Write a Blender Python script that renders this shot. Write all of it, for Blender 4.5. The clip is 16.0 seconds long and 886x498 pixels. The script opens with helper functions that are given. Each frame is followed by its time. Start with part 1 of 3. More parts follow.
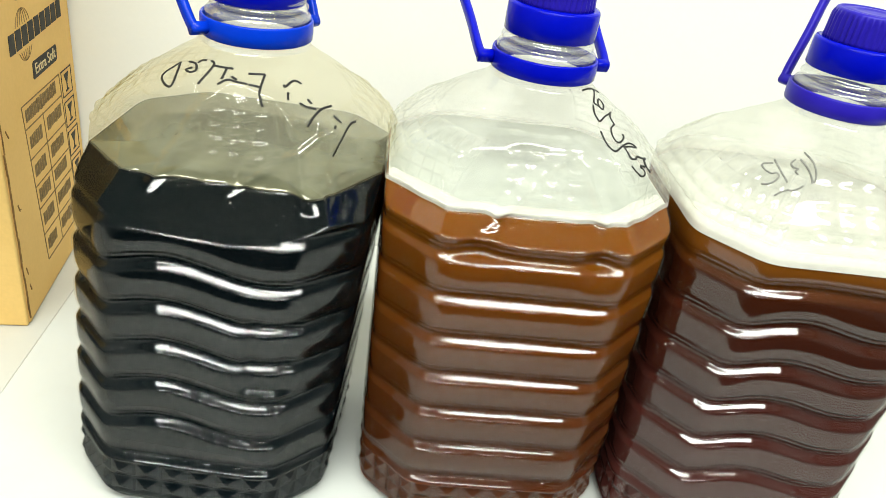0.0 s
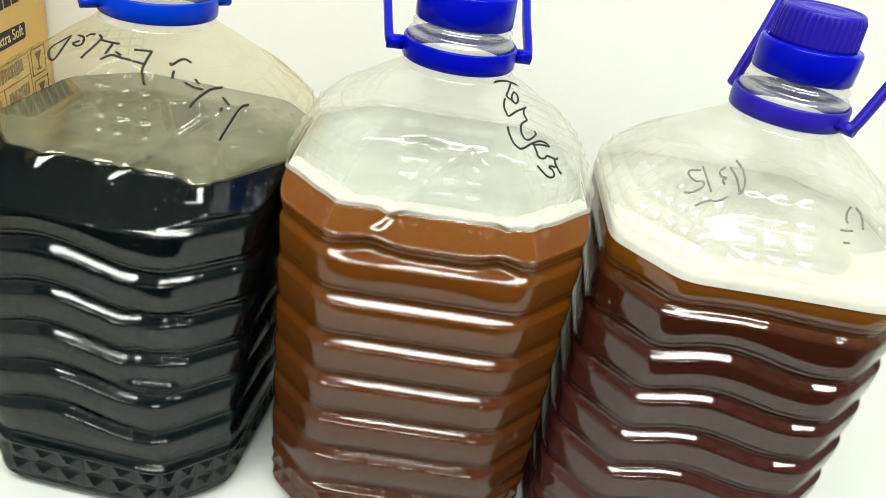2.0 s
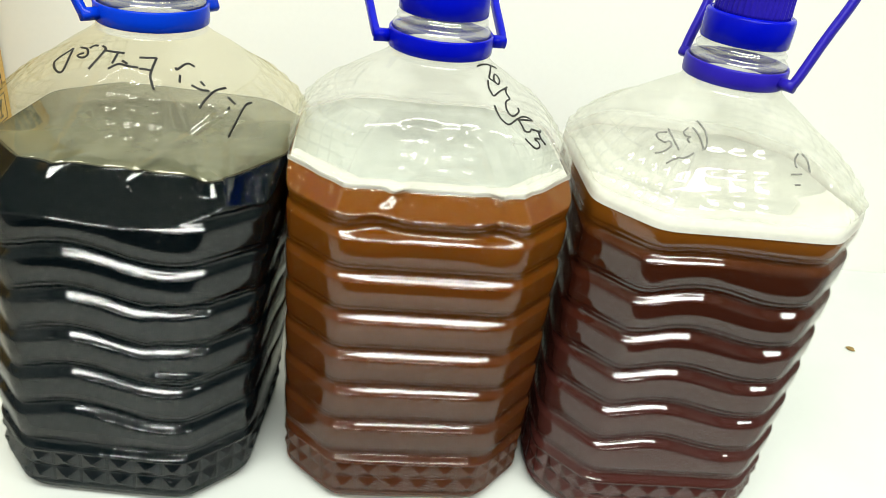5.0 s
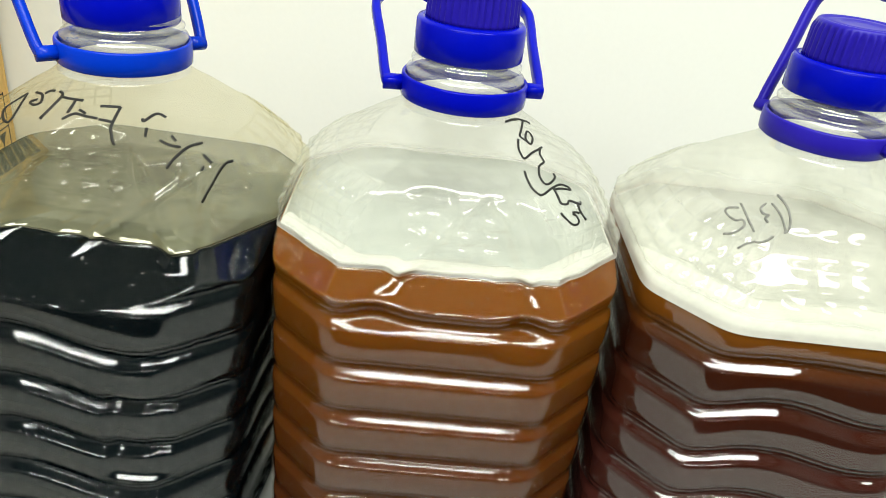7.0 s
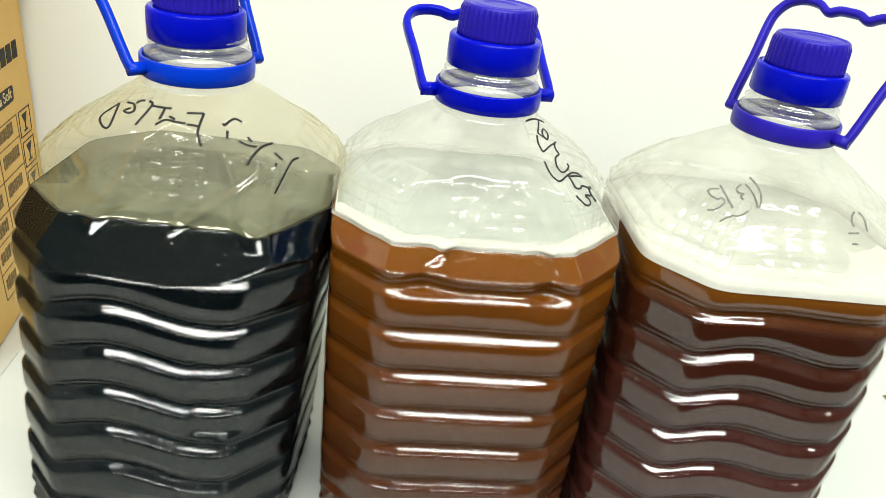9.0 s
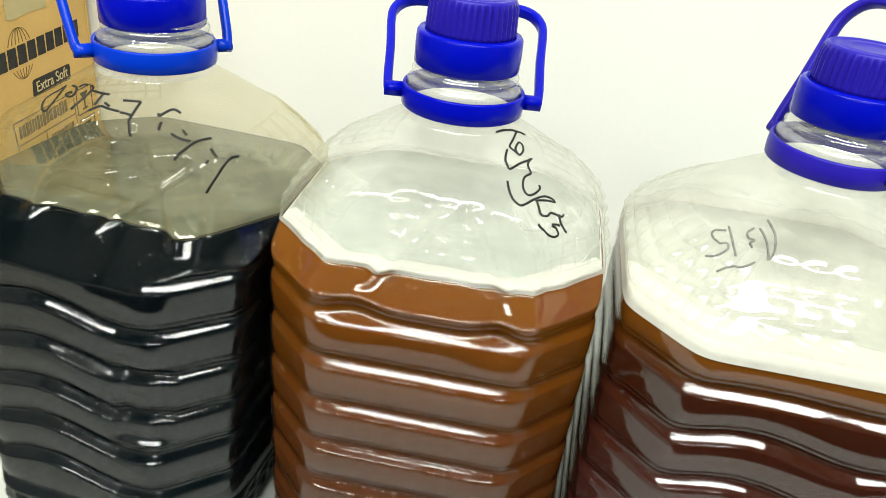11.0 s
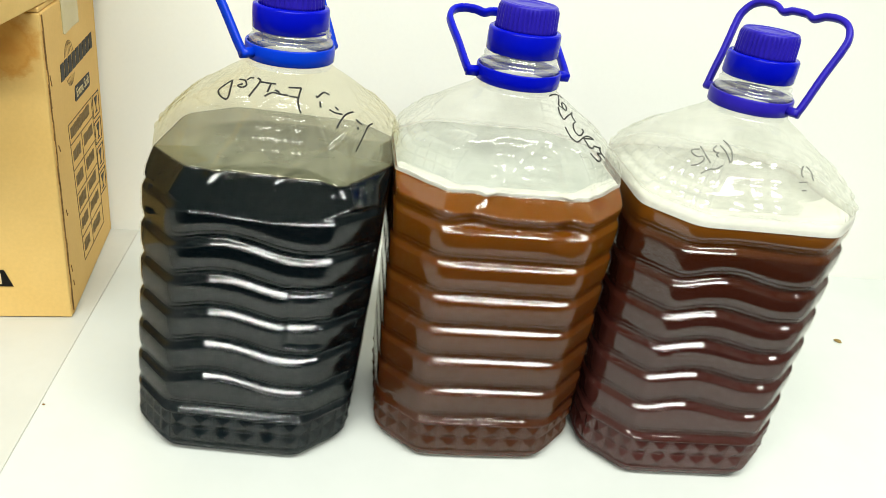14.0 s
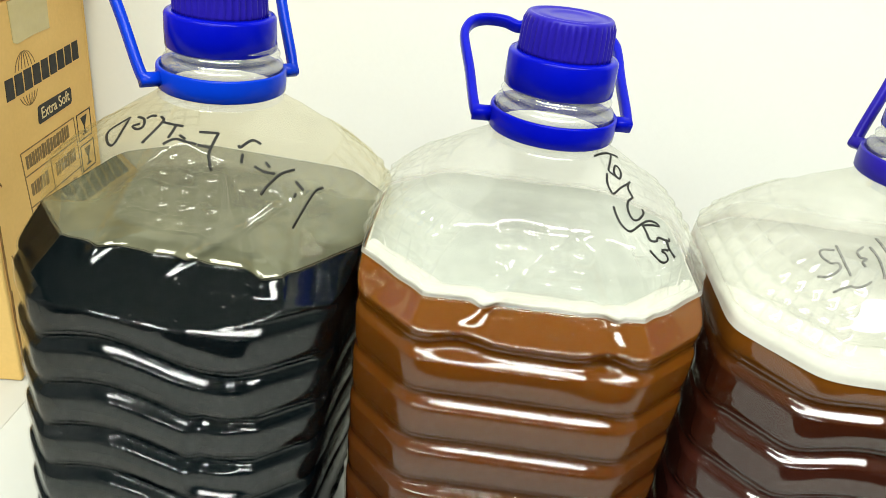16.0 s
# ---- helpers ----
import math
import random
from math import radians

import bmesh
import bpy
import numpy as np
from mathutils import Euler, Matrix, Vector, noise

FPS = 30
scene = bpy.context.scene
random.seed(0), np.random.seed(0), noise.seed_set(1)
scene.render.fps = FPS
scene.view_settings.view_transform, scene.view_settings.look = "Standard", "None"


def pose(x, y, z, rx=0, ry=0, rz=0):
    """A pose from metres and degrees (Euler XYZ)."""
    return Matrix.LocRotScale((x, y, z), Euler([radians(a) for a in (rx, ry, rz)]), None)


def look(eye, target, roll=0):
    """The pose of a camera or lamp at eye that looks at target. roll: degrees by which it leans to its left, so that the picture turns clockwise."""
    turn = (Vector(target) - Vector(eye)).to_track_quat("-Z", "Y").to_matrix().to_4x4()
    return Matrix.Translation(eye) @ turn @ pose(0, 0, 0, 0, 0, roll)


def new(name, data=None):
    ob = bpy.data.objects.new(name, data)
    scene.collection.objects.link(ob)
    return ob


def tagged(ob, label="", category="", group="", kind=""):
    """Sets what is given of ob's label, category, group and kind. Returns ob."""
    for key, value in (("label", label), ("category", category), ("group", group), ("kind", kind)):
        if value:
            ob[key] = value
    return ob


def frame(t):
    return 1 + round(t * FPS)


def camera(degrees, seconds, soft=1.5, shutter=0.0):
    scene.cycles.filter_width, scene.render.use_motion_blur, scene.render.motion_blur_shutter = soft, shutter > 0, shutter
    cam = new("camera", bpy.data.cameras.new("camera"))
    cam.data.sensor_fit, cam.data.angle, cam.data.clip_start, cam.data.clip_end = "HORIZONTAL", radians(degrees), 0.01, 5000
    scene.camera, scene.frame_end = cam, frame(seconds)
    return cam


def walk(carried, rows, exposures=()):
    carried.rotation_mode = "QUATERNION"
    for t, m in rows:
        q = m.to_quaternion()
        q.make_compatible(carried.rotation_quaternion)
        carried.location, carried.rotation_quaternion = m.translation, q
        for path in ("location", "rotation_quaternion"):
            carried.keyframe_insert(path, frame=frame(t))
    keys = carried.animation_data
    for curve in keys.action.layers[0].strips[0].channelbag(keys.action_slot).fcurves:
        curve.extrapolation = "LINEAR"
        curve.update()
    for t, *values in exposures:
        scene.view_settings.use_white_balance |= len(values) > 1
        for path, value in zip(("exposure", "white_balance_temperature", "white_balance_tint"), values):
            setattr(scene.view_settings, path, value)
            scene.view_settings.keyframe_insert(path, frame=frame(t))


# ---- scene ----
from mathutils.bvhtree import BVHTree

cam = camera(60.9, 16.0, soft=0.85)
PATH = [
    (0, (-0.0873, -0.4010, 0.3804), (-0.0361, 0.0324, 0.1364), 8.83),
    (0.5, (-0.0965, -0.3881, 0.3737), (-0.0357, 0.0408, 0.1240), 10.12),
    (1, (-0.0729, -0.3748, 0.3802), (-0.0095, 0.0672, 0.1553), 11.21),
    (1.5, (-0.0345, -0.3705, 0.3736), (0.0008, 0.0786, 0.1565), 9.72),
    (2, (-0.0049, -0.3801, 0.3774), (0.0088, 0.0541, 0.1300), 9.62),
    (2.5, (0.0058, -0.4128, 0.3767), (0.0206, 0.0179, 0.1232), 7.93),
    (3, (-0.0007, -0.4435, 0.3820), (0.0102, -0.0103, 0.1326), 6.96),
    (3.5, (-0.0268, -0.4414, 0.3825), (0.0086, -0.0026, 0.1455), 9.19),
    (3.7, (-0.0396, -0.4384, 0.3826), (0.0022, 0.0010, 0.1477), 8.81),
    (5.8, (-0.0423, -0.3663, 0.3761), (0.0197, 0.0634, 0.1282), 7.65),
    (6, (-0.0187, -0.3487, 0.3762), (0.0261, 0.0855, 0.1324), 7.45),
    (6.5, (-0.0010, -0.3322, 0.3807), (0.0311, 0.1140, 0.1575), 9.34),
    (7, (-0.0212, -0.3380, 0.3732), (0.0044, 0.1021, 0.1373), 7.26),
    (7.5, (-0.0500, -0.3614, 0.3785), (-0.0078, 0.0853, 0.1579), 7.95),
    (8, (-0.0744, -0.3855, 0.3791), (-0.0182, 0.0591, 0.1573), 9.15),
    (8.5, (-0.0836, -0.4016, 0.3840), (-0.0459, 0.0394, 0.1515), 6.36),
    (9, (-0.0645, -0.3970, 0.3859), (-0.0090, 0.0439, 0.1568), 7.51),
    (9.5, (-0.0330, -0.3668, 0.3769), (0.0021, 0.0742, 0.1439), 8.66),
    (9.7, (-0.0178, -0.3566, 0.3792), (0.0061, 0.0826, 0.1414), 9.01),
    (11.8, (0.0348, -0.3430, 0.3891), (-0.0241, 0.0916, 0.1490), 5.81),
    (12, (0.0137, -0.3551, 0.3971), (-0.0189, 0.0860, 0.1639), 6.98),
    (12.5, (-0.0341, -0.3963, 0.3974), (-0.0117, 0.0413, 0.1567), 7.46),
    (13, (-0.0895, -0.4607, 0.3909), (-0.0298, -0.0297, 0.1446), 8.55),
    (13.5, (-0.1233, -0.4949, 0.3934), (-0.0612, -0.0553, 0.1635), 8.20),
    (14, (-0.1200, -0.5013, 0.3970), (-0.0457, -0.0617, 0.1707), 8.26),
    (14.5, (-0.1019, -0.4563, 0.4047), (-0.0323, -0.0163, 0.1776), 10.93),
    (15, (-0.0622, -0.3770, 0.3841), (-0.0409, 0.0632, 0.1482), 7.18),
    (15.5, (-0.0329, -0.3367, 0.3802), (-0.0371, 0.1069, 0.1496), 7.06),
    (16, (-0.0386, -0.3350, 0.3791), (-0.0448, 0.1075, 0.1464), 7.23),
]
# the clip's camera opens up a little where dark bottles fill its picture
EXPOSURES = [(0, 0.02), (0.5, 0.06), (1, -0.03), (1.5, -0.12), (3.7, -0.10), (5.8, -0.08), (6.5, -0.20), (7.5, -0.10), (9, -0.08), (12, -0.12), (13, -0.14), (14, -0.11), (14.5, -0.14), (15, 0.0), (15.5, -0.07), (16, -0.08)]
walk(cam, [(t, look(eye, target, roll)) for t, eye, target, roll in PATH], EXPOSURES)

# ---------------------------------------------------------------- light
world = bpy.data.worlds.new("room_air")
scene.world = world
world.use_nodes = True
world.node_tree.nodes["Background"].inputs[0].default_value = (0.9, 0.95, 1.0, 1)
world.node_tree.nodes["Background"].inputs[1].default_value = 0.05


def unseen_tube_light(x, y, z, length, watts):
    lamp = bpy.data.lights.new("unseen_tube_glow", "AREA")
    lamp.shape, lamp.size, lamp.size_y, lamp.energy = "RECTANGLE", length, 0.42, watts
    lamp.color = (0.972, 1.0, 0.935)
    ob = new("unseen_tube_glow", lamp)
    ob.matrix_world = pose(x, y, z)
    return ob


unseen_tube_light(0.0, -0.75, 1.70, 2.0, 64)
# added fill lamp far down the room, brightens upright front faces
unseen_tube_light(-0.4, -2.2, 1.70, 2.0, 56)


# ---------------------------------------------------------------- materials
def nodes(name):
    m = bpy.data.materials.new(name)
    m.use_nodes = True
    t = m.node_tree
    return m, t, t.nodes["Principled BSDF"]


def noise_node(t, scale, detail=4, coord="Object", rough=0.55):
    c = t.nodes.new("ShaderNodeTexCoord")
    n = t.nodes.new("ShaderNodeTexNoise")
    n.inputs["Scale"].default_value, n.inputs["Detail"].default_value = scale, detail
    n.inputs["Roughness"].default_value = rough
    t.links.new(c.outputs[coord], n.inputs["Vector"])
    return n


def ramp(t, source, stops):
    r = t.nodes.new("ShaderNodeValToRGB")
    while len(r.color_ramp.elements) < len(stops):
        r.color_ramp.elements.new(0.5)
    for e, (p, c) in zip(r.color_ramp.elements, stops):
        e.position, e.color = p, (*c, 1)
    t.links.new(source, r.inputs[0])
    return r


def mix(t, a, b, fac):
    n = t.nodes.new("ShaderNodeMix")
    n.data_type = "RGBA"
    n.blend_type = "MULTIPLY"
    n.inputs[0].default_value = fac
    t.links.new(a, n.inputs[6])
    t.links.new(b, n.inputs[7])
    return n.outputs[2]


def bump(t, p, source, strength, distance):
    b = t.nodes.new("ShaderNodeBump")
    b.inputs["Strength"].default_value, b.inputs["Distance"].default_value = strength, distance
    t.links.new(source, b.inputs["Height"])
    t.links.new(b.outputs[0], p.inputs["Normal"])


def surface(name, low, high, rough, scale=6.0, fine=90.0, relief=0.0004, spec=0.5, metal=0.0, grain=0.05):
    m, t, p = nodes(name)
    big, small = noise_node(t, scale), noise_node(t, fine, 6)
    c1 = ramp(t, big.outputs[0], [(0.3, low), (0.7, high)])
    c2 = ramp(t, small.outputs[0], [(0.3, (1 - grain,) * 3), (0.7, (1, 1, 1))])
    t.links.new(mix(t, c1.outputs[0], c2.outputs[0], 1.0), p.inputs["Base Color"])
    p.inputs["Roughness"].default_value, p.inputs["Metallic"].default_value = rough, metal
    p.inputs["Specular IOR Level"].default_value = spec
    bump(t, p, small.outputs[0], 0.4, relief)
    return m


M_WALL = surface("white_wall_paint", (0.79, 0.80, 0.73), (0.82, 0.825, 0.77), 0.55, 2.5, 220, 0.0002, grain=0.015)
M_TOP = surface("white_laminate", (0.545, 0.57, 0.535), (0.60, 0.62, 0.585), 0.30, 7, 160, 0.00002, grain=0.01)
M_TOP2 = surface("greyed_laminate", (0.49, 0.49, 0.44), (0.56, 0.56, 0.51), 0.36, 7, 160, 0.00003, grain=0.02)
# for the unseen front wall: near black, so the bottles mirror a dim room
M_DIM = surface("dim_reflection_paint", (0.03, 0.03, 0.03), (0.05, 0.05, 0.048), 0.5, 2, 40)
M_CEIL = surface("ceiling_paint", (0.55, 0.55, 0.52), (0.6, 0.6, 0.57), 0.7, 1.5, 60)
# unseen side walls, dark grey so the bottles' gloss stays dark
M_ROOM = surface("dimmed_room_paint", (0.20, 0.20, 0.19), (0.25, 0.25, 0.235), 0.7, 1.5, 60)
M_FLOOR = surface("dark_floor_tile", (0.018, 0.018, 0.018), (0.032, 0.031, 0.03), 0.4, 3, 40)
M_UNIT = surface("dark_base_unit", (0.05, 0.045, 0.04), (0.07, 0.065, 0.06), 0.5, 3, 40)
M_CARD = surface("brown_cardboard", (0.69, 0.430, 0.135), (0.77, 0.505, 0.180), 0.75, 9, 300, 0.0003, 0.25)
M_CARD2 = surface("pale_cardboard", (0.69, 0.450, 0.145), (0.77, 0.53, 0.195), 0.75, 9, 300, 0.0003, 0.25)
M_EDGE = surface("cut_cardboard_edge", (0.14, 0.075, 0.025), (0.30, 0.17, 0.06), 0.9, 120, 500, 0.0005, 0.1)
M_INK = surface("black_print", (0.012, 0.011, 0.01), (0.03, 0.028, 0.022), 0.6, 200, 900, 0.0001, 0.3)
M_FADED = surface("faded_print", (0.13, 0.085, 0.035), (0.26, 0.17, 0.07), 0.7, 260, 900, 0.0001, 0.2)
M_PALE = surface("pale_print", (0.62, 0.50, 0.27), (0.68, 0.55, 0.31), 0.7, 200, 900, 0.0001, 0.2)
M_RUST = surface("rusty_crumb", (0.20, 0.13, 0.04), (0.32, 0.22, 0.08), 0.8, 400, 900, 0.0003, 0.2)
M_TAPE = surface("aged_tape", (0.52, 0.42, 0.18), (0.56, 0.46, 0.22), 0.18, 30, 200, 0.0001)
M_BLUE = surface("deep_blue_plastic", (0.0008, 0.003, 0.37), (0.001, 0.005, 0.42), 0.20, 30, 500, 0.00006, 0.10)
M_AZURE = surface("bright_blue_plastic", (0.001, 0.030, 0.46), (0.001, 0.040, 0.52), 0.22, 30, 500, 0.00006, 0.12)
M_VIOLET = surface("violet_blue_plastic", (0.016, 0.009, 0.30), (0.024, 0.014, 0.36), 0.34, 30, 500, 0.00008, 0.16)
M_MARKER = surface("marker_ink", (0.006, 0.006, 0.006), (0.025, 0.025, 0.022), 0.5, 500, 1500, 0.00003, 0.3)
M_GREYMARK = surface("worn_marker_ink", (0.10, 0.10, 0.09), (0.26, 0.26, 0.23), 0.6, 500, 1500, 0.00003, 0.3)
M_METAL = surface("white_enamel", (0.75, 0.75, 0.74), (0.8, 0.8, 0.79), 0.4)


def clear_plastic(name, tint, haze, stain=(0.8, 0.8, 0.76), tide=None, shine=0.050):
    """Thin blown plastic: see-through, with gloss at its surface and a little milky haze; tide: the height, breadth and strength of a
    residue mark left where the liquid has stood and splashed."""
    m, t, p = nodes(name)
    t.nodes.remove(p)
    out = t.nodes["Material Output"]
    see, gloss, milk = (t.nodes.new("ShaderNodeBsdf" + k) for k in ("Transparent", "Glossy", "Diffuse"))
    see.inputs[0].default_value = (*tint, 1)
    gloss.inputs["Roughness"].default_value = 0.012
    milk.inputs[0].default_value = (*stain, 1)
    n = noise_node(t, 45, 5)
    r = ramp(t, n.outputs[0], [(0.35, (haze * 0.4,) * 3), (0.75, (haze * 1.5,) * 3)])
    a, b = t.nodes.new("ShaderNodeMixShader"), t.nodes.new("ShaderNodeMixShader")
    amount = r.outputs[0]
    if tide:
        where, xyz = t.nodes.new("ShaderNodeTexCoord"), t.nodes.new("ShaderNodeSeparateXYZ")
        t.links.new(where.outputs["Object"], xyz.inputs[0])
        edge = noise_node(t, 38, 6)
        up = t.nodes.new("ShaderNodeMath")
        up.operation = "MULTIPLY_ADD"
        up.inputs[1].default_value = -0.9 * tide[1]
        t.links.new(edge.outputs[0], up.inputs[0])
        t.links.new(xyz.outputs[2], up.inputs[2])
        mark = t.nodes.new("ShaderNodeMapRange")
        for key, value in zip((1, 2, 3, 4), (tide[0] - 0.45 * tide[1], tide[0] + 0.55 * tide[1], tide[2], 0.0)):
            mark.inputs[key].default_value = value
        t.links.new(up.outputs[0], mark.inputs[0])
        total = t.nodes.new("ShaderNodeMath")
        total.operation = "MAXIMUM"
        t.links.new(mark.outputs[0], total.inputs[0])
        t.links.new(r.outputs[0], total.inputs[1])
        amount = total.outputs[0]
    t.links.new(amount, a.inputs[0])
    t.links.new(see.outputs[0], a.inputs[1])
    t.links.new(milk.outputs[0], a.inputs[2])
    w = t.nodes.new("ShaderNodeLayerWeight")
    w.inputs[0].default_value = 0.5
    power, scaled, plus = (t.nodes.new("ShaderNodeMath") for _ in range(3))
    power.operation, scaled.operation, plus.operation = "POWER", "MULTIPLY", "ADD"
    power.inputs[1].default_value, scaled.inputs[1].default_value, plus.inputs[1].default_value = 5.0, 0.22, shine
    t.links.new(w.outputs["Facing"], power.inputs[0])
    t.links.new(power.outputs[0], scaled.inputs[0])
    t.links.new(scaled.outputs[0], plus.inputs[0])
    t.links.new(plus.outputs[0], b.inputs[0])
    t.links.new(a.outputs[0], b.inputs[1])
    t.links.new(gloss.outputs[0], b.inputs[2])
    t.links.new(b.outputs[0], out.inputs[0])
    if haze < 0.01:
        stretch = t.nodes.new("ShaderNodeMapping")
        stretch.inputs["Scale"].default_value = (1.0, 1.0, 3.0)
        stretch.inputs["Rotation"].default_value = (0.3, 0.5, 0.9)
        where = t.nodes.new("ShaderNodeTexCoord")
        t.links.new(where.outputs["Object"], stretch.inputs["Vector"])
        scuff = noise_node(t, 260, 3)
        t.links.new(stretch.outputs[0], scuff.inputs["Vector"])
        spots = ramp(t, scuff.outputs[0], [(0.655, (haze,) * 3), (0.72, (0.20,) * 3)])
        patch = ramp(t, noise_node(t, 16, 4).outputs[0], [(0.48, (0.004,) * 3), (0.66, (1, 1, 1))])
        t.links.new(mix(t, spots.outputs[0], patch.outputs[0], 1.0), a.inputs[0])
    w = noise_node(t, 60, 3)
    k = t.nodes.new("ShaderNodeBump")
    k.inputs["Strength"].default_value, k.inputs["Distance"].default_value = 0.05, 0.0002
    t.links.new(w.outputs[0], k.inputs["Height"])
    t.links.new(k.outputs[0], gloss.inputs["Normal"])
    return m


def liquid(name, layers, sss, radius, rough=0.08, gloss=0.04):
    """A cloudy liquid: stops of (height in metres, colour); lighter tops paint in light passing through."""
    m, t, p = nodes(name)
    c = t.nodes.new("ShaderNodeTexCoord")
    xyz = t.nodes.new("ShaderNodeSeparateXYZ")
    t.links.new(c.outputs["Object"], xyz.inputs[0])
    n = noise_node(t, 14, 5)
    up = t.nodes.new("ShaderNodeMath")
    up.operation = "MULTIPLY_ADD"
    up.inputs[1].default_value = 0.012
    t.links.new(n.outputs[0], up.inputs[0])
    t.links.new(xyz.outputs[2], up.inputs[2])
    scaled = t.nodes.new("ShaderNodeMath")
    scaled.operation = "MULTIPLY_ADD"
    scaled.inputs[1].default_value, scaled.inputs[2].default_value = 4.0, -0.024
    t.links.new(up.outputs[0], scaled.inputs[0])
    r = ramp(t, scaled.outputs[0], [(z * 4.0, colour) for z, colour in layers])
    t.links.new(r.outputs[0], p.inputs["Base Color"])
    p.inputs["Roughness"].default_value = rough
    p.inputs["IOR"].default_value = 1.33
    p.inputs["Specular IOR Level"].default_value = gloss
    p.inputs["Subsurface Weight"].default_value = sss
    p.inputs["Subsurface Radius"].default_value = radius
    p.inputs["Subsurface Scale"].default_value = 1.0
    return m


PET_WET = clear_plastic("wetted_clear_plastic", (0.985, 0.985, 0.98), 0.0012, shine=0.058)
PET_AMBER = clear_plastic("amber_wetted_plastic", (0.985, 0.98, 0.96), 0.0012, shine=0.058)
PET_RED = clear_plastic("red_wetted_plastic", (0.985, 0.98, 0.97), 0.0012, shine=0.074)
# thick clear neck: its milk stands in for light refracted inside it
PET_NECK = clear_plastic("thick_neck_plastic", (0.97, 0.975, 0.95), 0.20, (0.9, 0.9, 0.87), None, 0.16)
PET_STAINED = clear_plastic("stained_clear_plastic", (0.96, 0.945, 0.86), 0.040, (0.66, 0.62, 0.38), (0.2085, 0.020, 0.12), 0.065)
PET_CLEAR = clear_plastic("clear_plastic", (0.965, 0.97, 0.94), 0.11, (0.82, 0.815, 0.74), (0.2125, 0.006, 0.5), 0.095)
PET_MILKY = clear_plastic("milky_clear_plastic", (0.955, 0.96, 0.92), 0.14, (0.82, 0.81, 0.73), (0.2110, 0.014, 0.8), 0.085)
# hazier plastics that paint refraction along the shoulder's moulded ridges
PET_RIDGE = clear_plastic("ridge_refraction_plastic", (0.95, 0.955, 0.92), 0.24, (0.74, 0.74, 0.66), None, 0.07)
PET_OCHRE = clear_plastic("ochre_refraction_plastic", (0.94, 0.915, 0.79), 0.11, (0.66, 0.60, 0.36), None, 0.07)
BLACK_BREW = liquid("black_liquid", [(0.0, (0.0006, 0.0026, 0.0038)), (0.2, (0.0008, 0.0024, 0.0032))], 0.0, (0.01, 0.01, 0.01), 0.05)
# amber's orange top and dark foot: light coming through, painted by height
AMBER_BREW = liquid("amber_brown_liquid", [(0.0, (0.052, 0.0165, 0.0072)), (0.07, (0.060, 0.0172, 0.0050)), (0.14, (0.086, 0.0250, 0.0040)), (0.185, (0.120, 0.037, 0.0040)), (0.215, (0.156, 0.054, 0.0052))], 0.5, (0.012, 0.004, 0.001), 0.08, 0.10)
# red's orange top paints light passing through, its mauve foot the worktop's reflection
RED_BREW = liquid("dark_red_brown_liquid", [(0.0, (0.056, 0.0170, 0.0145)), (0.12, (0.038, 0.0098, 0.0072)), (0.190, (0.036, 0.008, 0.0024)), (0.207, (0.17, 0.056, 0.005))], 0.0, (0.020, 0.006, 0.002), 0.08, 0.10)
M_FOAM = surface("cream_foam", (0.67, 0.67, 0.61), (0.75, 0.75, 0.68), 0.6, 40, 300, 0.0012, 0.3)
M_SKIN = surface("thin_pale_skin", (0.475, 0.50, 0.455), (0.55, 0.575, 0.525), 0.3, 60, 200, 0.0002, 0.5, grain=0.06)
M_CREAM = surface("cream_skin", (0.52, 0.525, 0.475), (0.62, 0.62, 0.56), 0.35, 50, 200, 0.0003, 0.5, grain=0.05)
# olive film, its colour lightened to stand in for the wall mirrored in black liquid
M_OLIVE = surface("olive_film", (0.052, 0.058, 0.043), (0.130, 0.142, 0.106), 0.05, 30, 300, 0.00004, 1.0)


# ---------------------------------------------------------------- mesh helpers
def mesh_object(name, verts, faces, material, parent=None, smooth=True, label=""):
    me = bpy.data.meshes.new(name)
    me.from_pydata([tuple(v) for v in verts], [], faces)
    me.materials.append(material)
    if smooth:
        me.polygons.foreach_set("use_smooth", [True] * len(me.polygons))
    me.update()
    ob = new(name, me)
    ob.parent = parent
    return tagged(ob, label)


def part(name, bm, material, parent, label="", smooth=False):
    me = bpy.data.meshes.new(name)
    bmesh.ops.recalc_face_normals(bm, faces=bm.faces[:])
    bm.to_mesh(me)
    bm.free()
    me.materials.append(material)
    if smooth:
        me.polygons.foreach_set("use_smooth", [True] * len(me.polygons))
    ob = new(name, me)
    ob.parent = parent
    return tagged(ob, label)


def box_bm(x0, y0, z0, x1, y1, z1, bevel=0.0):
    bm = bmesh.new()
    bmesh.ops.create_cube(bm, size=1.0, matrix=Matrix.LocRotScale(((x0 + x1) / 2, (y0 + y1) / 2, (z0 + z1) / 2), None, (x1 - x0, y1 - y0, z1 - z0)))
    if bevel:
        bmesh.ops.bevel(bm, geom=bm.edges[:], offset=bevel, segments=2, affect="EDGES", profile=0.5)
    return bm


def grid_faces(rows, cols, wrap=True):
    last = cols if wrap else cols - 1
    return [(r * cols + c, r * cols + (c + 1) % cols, (r + 1) * cols + (c + 1) % cols, (r + 1) * cols + c) for r in range(rows - 1) for c in range(last)]


